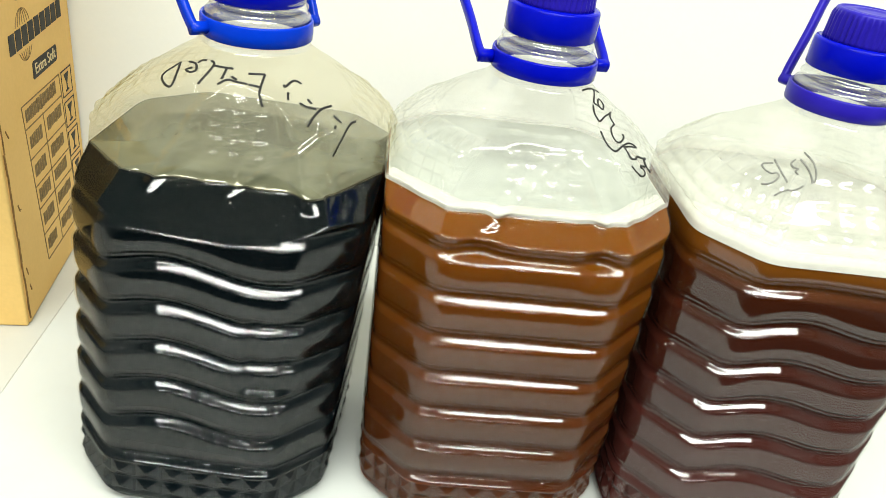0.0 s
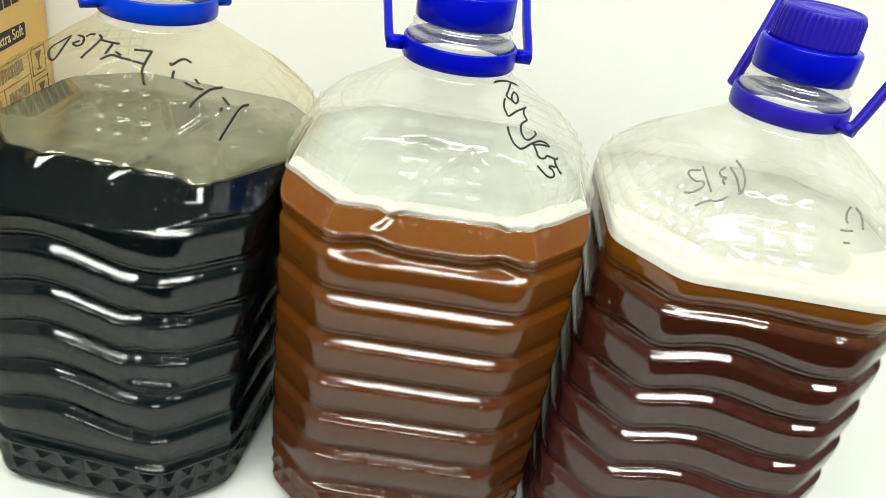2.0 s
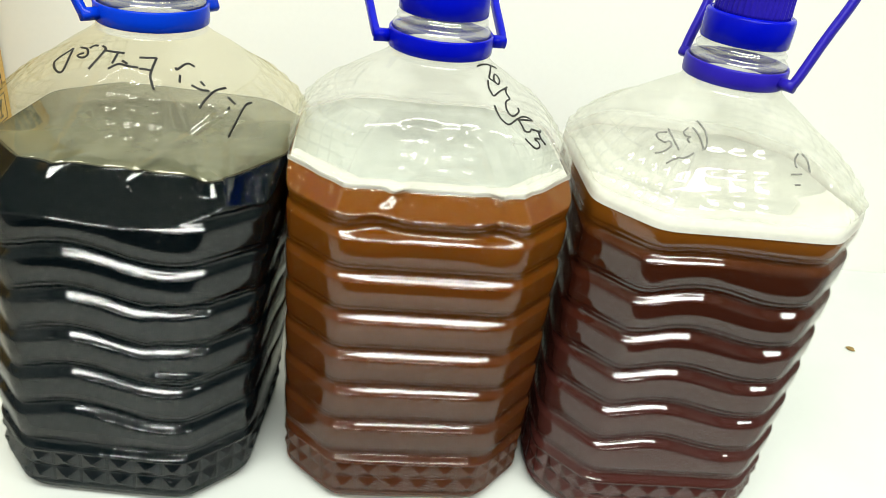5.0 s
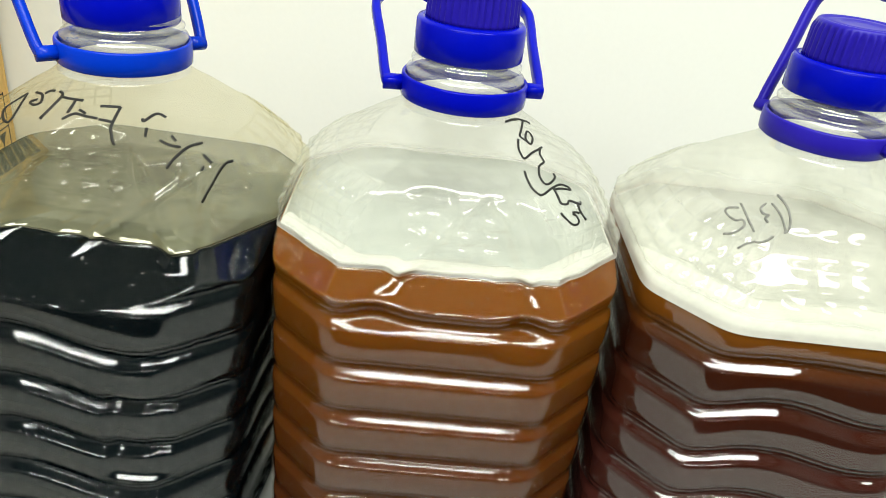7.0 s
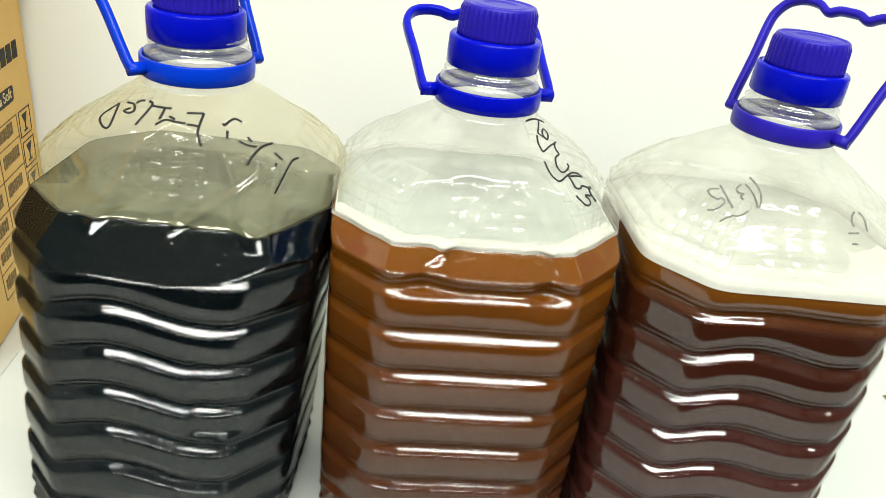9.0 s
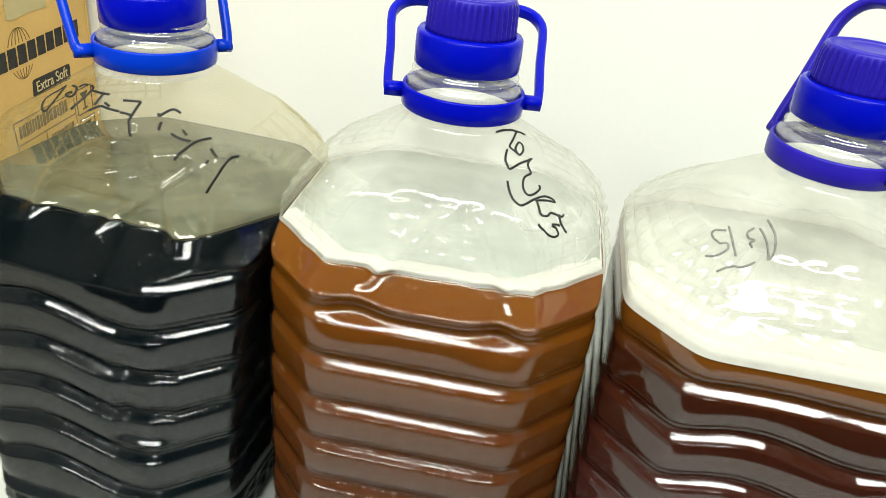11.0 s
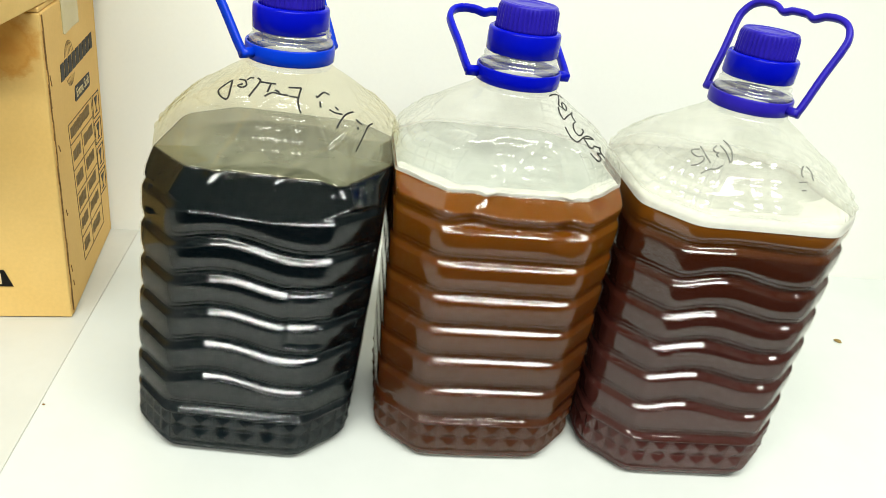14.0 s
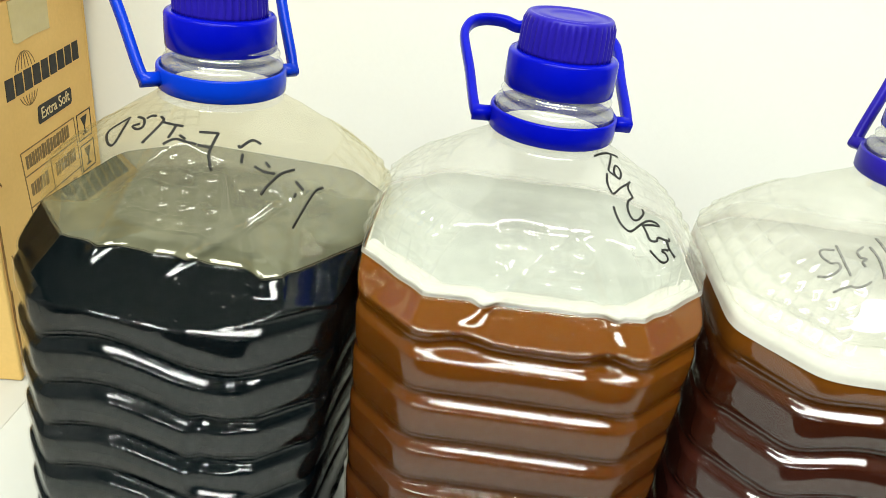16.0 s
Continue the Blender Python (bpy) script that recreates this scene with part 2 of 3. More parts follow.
def lathe(profile, count, wobble=None):
    """A turned solid from (radius, height) pairs, closed at both ends."""
    ang = np.arange(count) * 2 * math.pi / count
    verts = []
    for k, (r, z) in enumerate(profile):
        rr = np.full(count, r) + (wobble(k, ang) if wobble else 0)
        verts += [(a, b, z) for a, b in zip(rr * np.cos(ang), rr * np.sin(ang))]
    faces = grid_faces(len(profile), count)
    faces += [tuple(range(count - 1, -1, -1)), tuple(range((len(profile) - 1) * count, len(profile) * count))]
    return verts, faces


def ring(profile, count):
    """A turned ring from a closed loop of (radius, height) pairs."""
    ang = np.arange(count) * 2 * math.pi / count
    verts = [(r * c, r * s, z) for r, z in profile for c, s in zip(np.cos(ang), np.sin(ang))]
    n = len(profile)
    faces = [(k * count + i, k * count + (i + 1) % count, (k + 1) % n * count + (i + 1) % count, (k + 1) % n * count + i) for k in range(n) for i in range(count)]
    return verts, faces


def spline(points, steps):
    """A smooth line through the points."""
    p = [Vector(q) for q in points]
    p = [2 * p[0] - p[1]] + p + [2 * p[-1] - p[-2]]
    out = []
    for i in range(1, len(p) - 2):
        a, b, c, d = p[i - 1 : i + 3]
        for k in range(steps):
            t = k / steps
            out.append(0.5 * (2 * b + (c - a) * t + (2 * a - 5 * b + 4 * c - d) * t * t + (3 * b - a - 3 * c + d) * t ** 3))
    return out + [p[-2]]


def sweep(line, width, thick, normal, sides=10):
    """A strap of oval section along a line; thick is measured along normal."""
    verts, n = [], len(line)
    for i, q in enumerate(line):
        along = (line[min(i + 1, n - 1)] - line[max(i - 1, 0)]).normalized()
        nn = Vector(normal(i) if callable(normal) else normal)
        nn = (nn - along * nn.dot(along)).normalized()
        side = along.cross(nn)
        for k in range(sides):
            a = 2 * math.pi * (k + 0.5) / sides
            ca, sa = math.cos(a), math.sin(a)
            ca, sa = math.copysign(abs(ca) ** 0.6, ca), math.copysign(abs(sa) ** 0.6, sa)
            verts.append(q + side * (width / 2 * ca) + nn * (thick / 2 * sa))
    faces = grid_faces(n, sides) + [tuple(range(sides - 1, -1, -1)), tuple(range((n - 1) * sides, n * sides))]
    return verts, faces


# ---------------------------------------------------------------- room
SEAM, BACK, FRONT, LEFT, RIGHT = -0.327, 0.268, -0.285, -1.5, 1.7


def slab(name, lo, hi, material, label, category, bevel=0.0):
    return tagged(part(name, box_bm(*lo, *hi, bevel), material, None), label, category, kind="structure")


slab("worktop", (SEAM + 0.0002, FRONT, -0.03), (RIGHT, BACK, 0.0), M_TOP, "glossy white laminate worktop along the wall", "worktop", 0.001)
slab("worktop_side", (LEFT, FRONT, -0.03), (SEAM - 0.0002, BACK, -0.0008), M_TOP2, "slightly greyed white worktop beside the joint", "worktop", 0.001)
slab("base_unit", (LEFT, FRONT + 0.03, -0.78), (RIGHT, BACK, -0.03), M_UNIT, "dark base unit under the worktop", "base unit")
slab("wall_back", (LEFT, BACK, -0.88), (RIGHT, BACK + 0.12, 1.8), M_WALL, "plain white painted wall behind the worktop", "wall")
slab("wall_left", (LEFT - 0.12, -3.0, -0.88), (LEFT, BACK + 0.12, 1.8), M_ROOM, "unseen side wall darkened to keep reflections dim", "wall")
slab("wall_right", (RIGHT, -3.0, -0.88), (RIGHT + 0.12, BACK + 0.12, 1.8), M_ROOM, "unseen side wall darkened to keep reflections dim", "wall")
slab("wall_front", (LEFT - 0.12, -3.12, -0.88), (RIGHT + 0.12, -3.0, 1.8), M_DIM, "unseen wall across the room, darkened for dim reflections", "wall")
slab("floor", (LEFT - 0.12, -3.12, -0.98), (RIGHT + 0.12, BACK + 0.12, -0.88), M_FLOOR, "dark tiled floor", "floor")
slab("ceiling", (LEFT - 0.12, -3.12, 1.8), (RIGHT + 0.12, BACK + 0.12, 1.9), M_CEIL, "off-white ceiling", "ceiling")
# unseen housings over both lamps; the far one only covers the added fill
for x, y in ((0.0, -0.75), (-0.4, -2.2)):
    fixture = tagged(new("ceiling_light"), "unseen white batten light added on the ceiling", "ceiling light", "ceiling lights")
    fixture.location = (x, y, 1.8)
    part("housing", box_bm(-1.02, -0.23, -0.085, 1.02, 0.23, 0.0, 0.008), M_METAL, fixture)


# ---------------------------------------------------------------- bottles
HALF, FLAT = 0.0792, 0.0480
NF, NC = 48, 32
GROOVES = (0.1945, 0.1695, 0.1435, 0.1182, 0.0930, 0.0667, 0.0403)


def octagon():
    """Points round the body's section, with rounded corners, and for each the face it is on (0 to 7) and its place on it (-1 to 1)."""
    corners = []
    for k in range(4):
        c, s = math.cos(k * math.pi / 2), math.sin(k * math.pi / 2)
        for x, y in ((-FLAT, -HALF), (FLAT, -HALF)):
            corners.append((c * x - s * y, s * x + c * y))
    pts, face, place = [], [], []
    for k in range(8):
        a, b, n = np.array(corners[k]), np.array(corners[(k + 1) % 8]), (NF if k % 2 == 0 else NC)
        for i in range(n):
            f = (i + 0.5) / n
            pts.append(a + (b - a) * f)
            face.append(k)
            place.append(2 * f - 1)
    pts = np.array(pts)
    w = np.exp(-0.5 * (np.arange(-9, 10) / 3.6) ** 2)
    w /= w.sum()
    pts = sum(wk * np.roll(pts, j, axis=0) for wk, j in zip(w, range(-9, 10)))
    return pts, np.array(face), np.array(place)


SECTION, FACE, PLACE = octagon()
TANGENT = np.roll(SECTION, -1, axis=0) - np.roll(SECTION, 1, axis=0)
NORMAL = np.stack([TANGENT[:, 1], -TANGENT[:, 0]], 1) / np.linalg.norm(TANGENT, axis=1)[:, None]
AROUND = np.arctan2(SECTION[:, 1], SECTION[:, 0])
CIRCLE = np.stack([np.cos(AROUND), np.sin(AROUND)], 1)
LEVELS = np.concatenate([np.linspace(0, 0.036, 46)[:-1], np.linspace(0.036, 0.214, 296)[:-1], np.linspace(0.214, 0.268, 64)[:-1], np.linspace(0.268, 0.2940, 60)])


NECK_ROW = int(np.searchsorted(LEVELS, 0.268))


def bell(x, width):
    return np.exp(-0.5 * (x / width) ** 2)


def rib(t):
    """Depth of the wall near a groove: a rounded shelf below it, a narrow bottom, and a band above that swells out to full width."""
    u = np.clip(t + 0.0044, 0, 0.0054)
    shelf = np.interp(u, [0, 0.0004, 0.0009, 0.0016, 0.0026, 0.0034, 0.0040, 0.0046, 0.0054], [0, 0.00006, 0.00034, 0.00100, 0.00215, 0.00325, 0.0041, 0.0046, 0.0046])
    band = 0.0046 * np.exp(-np.clip(t - 0.0018, 0, 1) / 0.0046) * np.clip((0.021 - t) / 0.010, 0, 1)
    lip = 0.0007 * bell(t - 0.0052, 0.0007)
    return np.where(t < 0.0008, np.minimum(shelf, 0.0046), np.where(t < 0.0018, 0.0046, band)) + np.where(t > 0.0018, lip, 0)


def sunken(x, z, dent, seed):
    """How far out the front wall may stand where the shoulder has been pushed in: a flat hollow over a ledge just under the liquid's top."""
    front, corner, _, level, ledge, fold = dent
    slope = (level - z) * ledge * (1 + 0.05 * np.sin(x * 75 + seed)) if z < level else (level - z) * 0.18
    calm = min(1.0, max(0.25, (z - level + 0.012) / 0.014))
    crease = sum(a * np.maximum(0, 1 - np.abs(x - c - k * (z - level)) / w) for a, c, k, w in fold)
    wave = np.array([0.0030 * (0.35 - abs(noise.noise(Vector((v * 42 + seed, z * 36, 1.0))))) + 0.0012 * (0.3 - abs(noise.noise(Vector((v * 95, z * 70, seed))))) for v in x])
    ruck = crease * min(1.0, max(0.0, (z - level + 0.006) / 0.010)) + wave * calm
    return front + slope + ruck, np.where(x < 0, corner[0], corner[1]) + slope * 0.85 + ruck * 0.7


def shell_points(style):
    """The body's grid of points, level by level, without thickness."""
    wavy, crumple, seed = style["wavy"], style["crumple"], style["seed"]
    wave = np.where(FACE % 2 == 0, 0.0046 * np.cos(math.pi * (PLACE + 0.35)), 0.0046 * math.cos(1.35 * math.pi)) * wavy
    wave = sum(k * np.roll(wave, j) for k, j in ((0.1, -6), (0.15, -4), (0.2, -2), (0.1, 0), (0.2, 2), (0.15, 4), (0.1, 6)))
    front_x = SECTION[:, 0]
    bite = np.array([1.0, style["corner"], style["side"], 0.06, 0.3, 0.06, style["side"], style["corner"]])[FACE]
    bite = sum(np.roll(bite, j) for j in range(-8, 9)) / 17
    rows = []
    for z in LEVELS:
        grow = np.interp(z, [0, 0.0015, 0.006, 0.0095, 0.034, 0.040, 0.12, 0.20, 0.208, 0.214], [0.915, 0.93, 0.948, 0.985, 0.992, 1.0, 1.002, 1.004, 1.004, 1.0])
        out = np.zeros(len(SECTION))
        if 0.0095 < z < 0.0345:
            v = (z - 0.0095) / 0.0125
            b = 2 * (v % 1) - 1
            u = np.where(FACE % 2 == 0, (PLACE + 1) * 3, (PLACE + 1) * 2) % 1 * 2 - 1
            out += 0.0028 * np.clip(1.12 - np.maximum(np.abs(u), abs(b)) * 1.15, 0, 1) - 0.0022
        if 0.0345 <= z < 0.214:
            for k, g in enumerate(GROOVES):
                t = z - g - wave * (0.25 if k == 0 else 0.0 if k == 6 else 1.0)
                out -= rib(t) * bite
        if z <= 0.214:
            flat = SECTION * grow + NORMAL * out[:, None]
        elif z <= 0.268:
            f = (z - 0.214) / 0.054
            s = np.interp(f, [0, 0.06, 0.14, 0.30, 0.50, 0.70, 0.85, 0.94, 1.0], [1.0, 0.996, 0.984, 0.930, 0.812, 0.640, 0.498, 0.403, 0.356])
            b = min(1.0, f ** 1.5)
            flat = (SECTION * (1 - b) + CIRCLE * (HALF * 1.02 * b)) * s
            lump = np.zeros(len(SECTION))
            if 0.10 < f < 0.62:
                v = (f - 0.10) / 0.13
                for k in range(4):
                    on = FACE == 2 * k + 1
                    lump += np.where(on, 0.0024 * np.abs(np.sin(math.pi * 2.5 * (PLACE + 1))) * math.sin(math.pi * (v % 1)), 0)
                    on = (FACE == 2 * k) & (k % 2 == 1)
                    lump += np.where(on, 0.0024 * np.abs(np.sin(math.pi * 3 * (PLACE + 1))) * math.sin(math.pi * (v % 1)), 0)
            flat = flat + NORMAL * lump[:, None]
        else:
            r = np.interp(z, [0.268, 0.276, 0.2800, 0.2812, 0.2826, 0.2838, 0.2848, 0.2858, 0.2868, 0.2876, 0.2890, 0.2900, 0.2910, 0.2920, 0.2940], [0.0283, 0.0268, 0.0258, 0.0259, 0.0268, 0.0269, 0.0262, 0.0244, 0.0240, 0.0250, 0.0251, 0.0238, 0.0233, 0.0238, 0.0228])
            flat = CIRCLE * r
        if crumple and 0.165 < z < 0.255:
            mask = bell(z - 0.222, 0.0125)
            for i in range(len(flat)):
                x, y = flat[i]
                if y < 0.0:
                    m = mask * min(1.0, max(0.0, -y - 0.022) / 0.03)
                    q = Vector((x * 21 + seed, y * 10, z * 38))
                    fold = 1 - min(1.0, abs(noise.noise(q)) * 2.6)
                    fine = 1 - min(1.0, abs(noise.noise(q * 2.3 + Vector((3, 1, 2)))) * 2.6)
                    flat[i] += NORMAL[i] * (crumple * m * (fold * fold + 0.30 * fine * fine - 0.75))
        if style["dent"] and 0.18 < z < 0.262:
            wall, cut = sunken(flat[:, 0], z, style["dent"], seed)
            flat[:, 1] = np.maximum(flat[:, 1], -wall)
            across, ahead = (np.where(flat[:, 0] < 0, 0.707, n) for n in style["dent"][2])
            over = across * np.abs(flat[:, 0]) - ahead * flat[:, 1] - cut
            push = np.where((over > 0) & (flat[:, 1] < 0.02), over, 0)
            flat[:, 0] -= np.sign(flat[:, 0]) * push * across
            flat[:, 1] += push * ahead
        middle, across, wide, up, tall, proud = style["studs"]
        row, col = (z - 0.2195) / tall, (flat[:, 0] - middle) / wide + across / 2
        if 0 < row < up:
            on = (col > 0) & (col < across) & (np.abs(flat[:, 1]) > 0.02)
            flat[:, 1] += np.sign(flat[:, 1]) * np.where(on, proud * np.abs(np.sin(math.pi * col)) ** 0.7 * math.sin(math.pi * (row % 1)) ** 0.7, 0)
        soft = np.array([noise.noise(Vector((x * 18 + seed, y * 18, z * 16))) for x, y in flat[::8]])
        soft = np.repeat(soft, 8)[: len(flat)]
        soft = (soft + np.roll(soft, 4)) / 2
        flat = flat + NORMAL * (soft * (0.0006 if z < 0.26 else 0.0))[:, None]
        rows.append(np.c_[flat, np.full(len(flat), z)])
    for x0, x1, z0, z1, deep in style["panels"]:
        for row in rows:
            z = row[0, 2]
            m = np.clip((front_x - x0) / 0.0025, 0, 1) * np.clip((x1 - front_x) / 0.006, 0, 1) * np.clip((z - z0) / 0.003, 0, 1) * np.clip((z1 - z) / 0.003, 0, 1)
            row[:, :2] -= NORMAL * (deep * m * (row[:, 1] < 0))[:, None]
    for x0, z0, wide, tall, deep in style["dents"]:
        for row in rows:
            z = row[0, 2]
            if abs(z - z0) < 3 * tall:
                d = deep * bell(front_x - x0, wide) * bell(z - z0, tall) * (row[:, 1] < 0)
                row[:, :2] -= NORMAL * d[:, None]
    return np.array(rows)


def facet(ob, count):
    """Sharp facets on the band of studs near the foot."""
    me = ob.data
    me.polygons.foreach_set("use_smooth", [not 0.0095 < me.vertices[p.vertices[0]].co.z < 0.0345 or len(p.vertices) > 4 for p in me.polygons])


HANDLE = [(-0.0295, 0.0), (-0.0355, 0.0005), (-0.0375, 0.005), (-0.0395, 0.030), (-0.0420, 0.052), (-0.0415, 0.061), (-0.0370, 0.0685), (-0.029, 0.0720), (-0.0190, 0.0715), (-0.0120, 0.0680), (-0.0060, 0.0702), (0.0, 0.0705)]
HANDLE = HANDLE + [(-p, q) for p, q in HANDLE[-2::-1]]


def bottle(name, style, label):
    """A five litre bottle with its liquid, handle, ring and cap; the neck may stand off the base's middle."""
    thing = tagged(new(name), label, "bottle", "large bottles")
    thing.matrix_world = pose(*style["base"], 0, 0, 0, style["turn"])
    lean = Matrix.Rotation(-radians(style["turn"]), 2) @ Vector(style["lean"])
    rows = shell_points(style)

    def leaned(v):
        v = np.array(v, float)
        v[..., 0] += lean.x * v[..., 2] / 0.275
        v[..., 1] += lean.y * v[..., 2] / 0.275
        return v

    count = len(SECTION)
    shell = leaned(rows).reshape(-1, 3)
    faces = grid_faces(len(rows), count) + [tuple(range(count - 1, -1, -1))]
    body = mesh_object("body", shell, faces, style["wet"], thing, label=style["body_label"])
    body.data.materials.append(style["plastic"])
    body.data.materials.append(PET_NECK)
    dry = [(1 if LEVELS[min(i // count, len(LEVELS) - 2)] > style["fill"] else 0) + (1 if i // count > NECK_ROW else 0) for i in range(len(body.data.polygons) - 1)] + [0]
    # moulded lattice round the shoulder: cloudier colour between its cells paints the lines of refraction
    body.data.materials.append(style["ridge"])
    rise = ((LEVELS - 0.214) / 0.054 - 0.10) / 0.13
    bars = np.where(FACE % 2 == 1, np.abs(np.sin(math.pi * 2.5 * (PLACE + 1))), np.abs(np.sin(math.pi * 3 * (PLACE + 1))))
    for i in range(len(dry) - 1):
        r, c = divmod(i, count)
        if 0 < rise[min(r, len(rise) - 1)] < 4 and FACE[c] not in (0, 4) and dry[i] == 1 and min(bars[c], math.sin(math.pi * (rise[r] % 1))) < 0.30:
            dry[i] = 3
    body.data.polygons.foreach_set("material_index", dry)
    facet(body, count)
    # liquid
    fill = style["fill"]
    wet = [r for r in rows if 0.002 < r[0, 2] < fill]
    inner = []
    for r in wet:
        q = r.copy()
        q[:, :2] -= NORMAL * 0.0008
        inner.append(q)
    top = inner[-1].copy()
    top[:, 2] = fill
    inner.append(top)
    rim = top.copy()
    rim[:, :2] *= 0.985
    inner.append(rim)
    faces = grid_faces(len(inner), count) + [tuple(range(count - 1, -1, -1)), tuple(range((len(inner) - 1) * count, len(inner) * count))]
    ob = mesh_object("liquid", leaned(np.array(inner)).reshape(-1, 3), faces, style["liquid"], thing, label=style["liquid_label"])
    facet(ob, count)
    # what floats on it

    def floating(name, levels, material, label, wide=False):
        film = []
        for grow, up in levels:
            q = top.copy()
            back = np.interp(-q[:, 1], [0.0, 0.036], [0.92, 0.0]) if 0.5 < grow < 0.98 and wide else 0 * q[:, 1]
            q[:, :2] *= (grow + (0.985 - grow) * back)[:, None]
            ripple = np.array([noise.noise(Vector((x * 42 + style["seed"], y * 42, 0))) for x, y in q[:, :2]])
            q[:, :2] *= (1 + (0.07 * ripple * (0.95 - grow) / 0.2 if grow < 0.95 else 0 * ripple))[:, None]
            q[:, 2] = fill + (up * np.interp(-q[:, 1], [0.0, 0.036], [0.30, 1.0]) if up > 0.002 else up) + (0.0006 * ripple if up > 0.001 else 0)
            film.append(q)
        ends = [tuple(range(count - 1, -1, -1)), tuple(range((len(film) - 1) * count, len(film) * count))]
        mesh_object(name, leaned(np.array(film)).reshape(-1, 3), grid_faces(len(film), count) + ends, material, thing, label=label)

    h = style["foam"]
    if h > 0.001:
        reach = style["foam_reach"]
        floating("foam", [(0.984, 0.0003), (0.987, h * 0.55), (0.980, h * 0.80), (0.965, h * 0.86)] + [(0.965 - reach * k / 8, max(0.0019, h * 0.86 * (1 - (k / 8) ** 1.6) + 0.0019 * k / 8)) for k in range(1, 8)] + [(0.965 - reach, 0.0019), (0.955 - reach, 0.0004)], M_FOAM, "cream foam gathered at the front rim", True)
        floating("surface_skin", [(0.978, 0.0002), (0.976, 0.0017), (0.7, 0.0018), (0.45, 0.0016), (0.2, 0.0013)], style["film"], "thin pale skin on the liquid")
    else:
        floating("surface_film", [(0.984, 0.0002), (0.984, 0.0006), (0.6, 0.0006), (0.2, 0.0006)], M_OLIVE, style["film_label"])
    # ring, handle, cap
    off = Vector((lean.x, lean.y, 0))
    v, f = ring([(0.0272, 0.2722), (0.0299, 0.2716), (0.0305, 0.2722), (0.0308, 0.2765), (0.0306, 0.2815), (0.0301, 0.2824), (0.0290, 0.2822), (0.0286, 0.2805)], 72)
    shrink = lambda q: Vector((q[0] * 0.94, q[1] * 0.94, 0.2755 + (q[2] - 0.2755) * 0.95 + (style["raised"] if q[2] > 0.2860 else 0.0))) + off
    collar = mesh_object("handle_ring", [shrink(q) for q in v], f, style["ring"], thing)
    hinge = pose(0, 0, 0.2770, 0, 0, style["handle_turn"] - style["turn"]) @ pose(0, 0, 0, -style["handle_lean"]) @ Matrix.Scale(0.96, 4)
    line = [hinge @ Vector((p, 0, q)) + off for p, q in [(w.x * (1 + (style["handle_wide"] - 1) * min(1.0, max(0.0, w.z / 0.065))), w.z) for w in spline([(p, 0, q) for p, q in HANDLE], 6)]]
    v, f = sweep(line, 0.0044, 0.0062, hinge.to_3x3() @ Vector((0, 1, 0)), 12)
    mesh_object("handle", v, f, style["ring"], thing, label="blue plastic carrying handle with finger grips")
    for s in (-1, 1):
        v, f = sweep([hinge @ Vector((s * 0.0300, 0, 0)) + off, hinge @ Vector((s * 0.0345, 0, 0)) + off, hinge @ Vector((s * 0.0385, 0, 0)) + off], 0.0060, 0.0064, hinge.to_3x3() @ Vector((0, 1, 0)), 12)
        mesh_object("hinge_lug", v, f, style["ring"], thing)
    v, f = ring([(0.0240, 0.2915), (0.0252, 0.2905), (0.0259, 0.2912), (0.0260, 0.2990), (0.0258, 0.3055), (0.0250, 0.3068), (0.0218, 0.3072), (0.0212, 0.3060)], 72)
    mesh_object("seal_band", [shrink(q) for q in v], f, M_BLUE, thing, label="smooth blue band under the cap")

    def ridges(k, ang):
        return 0.0012 * np.clip(np.cos(ang * 40) * 2.5 - 0.2, -0.6, 0.6) * (1 if 1 <= k <= 4 else 0)

    v, f = lathe([(0.0212, 0.3060), (0.0213, 0.3085), (0.0211, 0.3120), (0.0209, 0.3180), (0.0207, 0.3205), (0.0205, 0.3225), (0.0200, 0.3236), (0.0192, 0.3242), (0.0182, 0.3242), (0.0176, 0.3236), (0.0150, 0.3235), (0.0144, 0.3239), (0.0100, 0.3239), (0.0094, 0.3235), (0.004, 0.3235)], 192, ridges)
    mesh_object("screw_cap", [shrink(q) for q in v], f, M_VIOLET, thing, label="ribbed violet-blue screw cap")
    return thing, body


BASE = dict(ridge=PET_RIDGE, studs=(0.0, 4, 0.01075, 5, 0.0068, 0.0019), foam_reach=0.13, dent=None, raised=0.0, handle_wide=1.0, corner=0.78, side=0.14, wavy=1.0, crumple=0.0, seed=0.0, dents=(), panels=(), wet=PET_WET)
black_bottle, black_body = bottle("plastic_bottle", dict(
    BASE, base=(-0.1722, -0.0019), turn=-5.8, lean=(0.0182, 0.0030), crumple=0.0030, dent=(0.052, (0.0728, 0.0726), (0.88, 0.475), 0.2085, 1.50, ((0.006, -0.030, 0.5, 0.006), (0.009, 0.047, -0.35, 0.010), (0.004, 0.010, 1.2, 0.004))), panels=((0.026, 0.056, 0.098, 0.148, 0.0032),), seed=4.0, ridge=PET_OCHRE, plastic=PET_STAINED, liquid=BLACK_BREW, film=M_OLIVE,
    fill=0.2085, foam=0.0006, ring=M_AZURE, handle_turn=40.0, handle_lean=36.0, body_label="dented clear plastic shell with ochre stains", liquid_label="nearly black opaque liquid",
    film_label="dull olive film on the liquid, paled by a painted wall reflection"), "clear plastic bottle of black liquid, dented shoulder and raised blue handle")
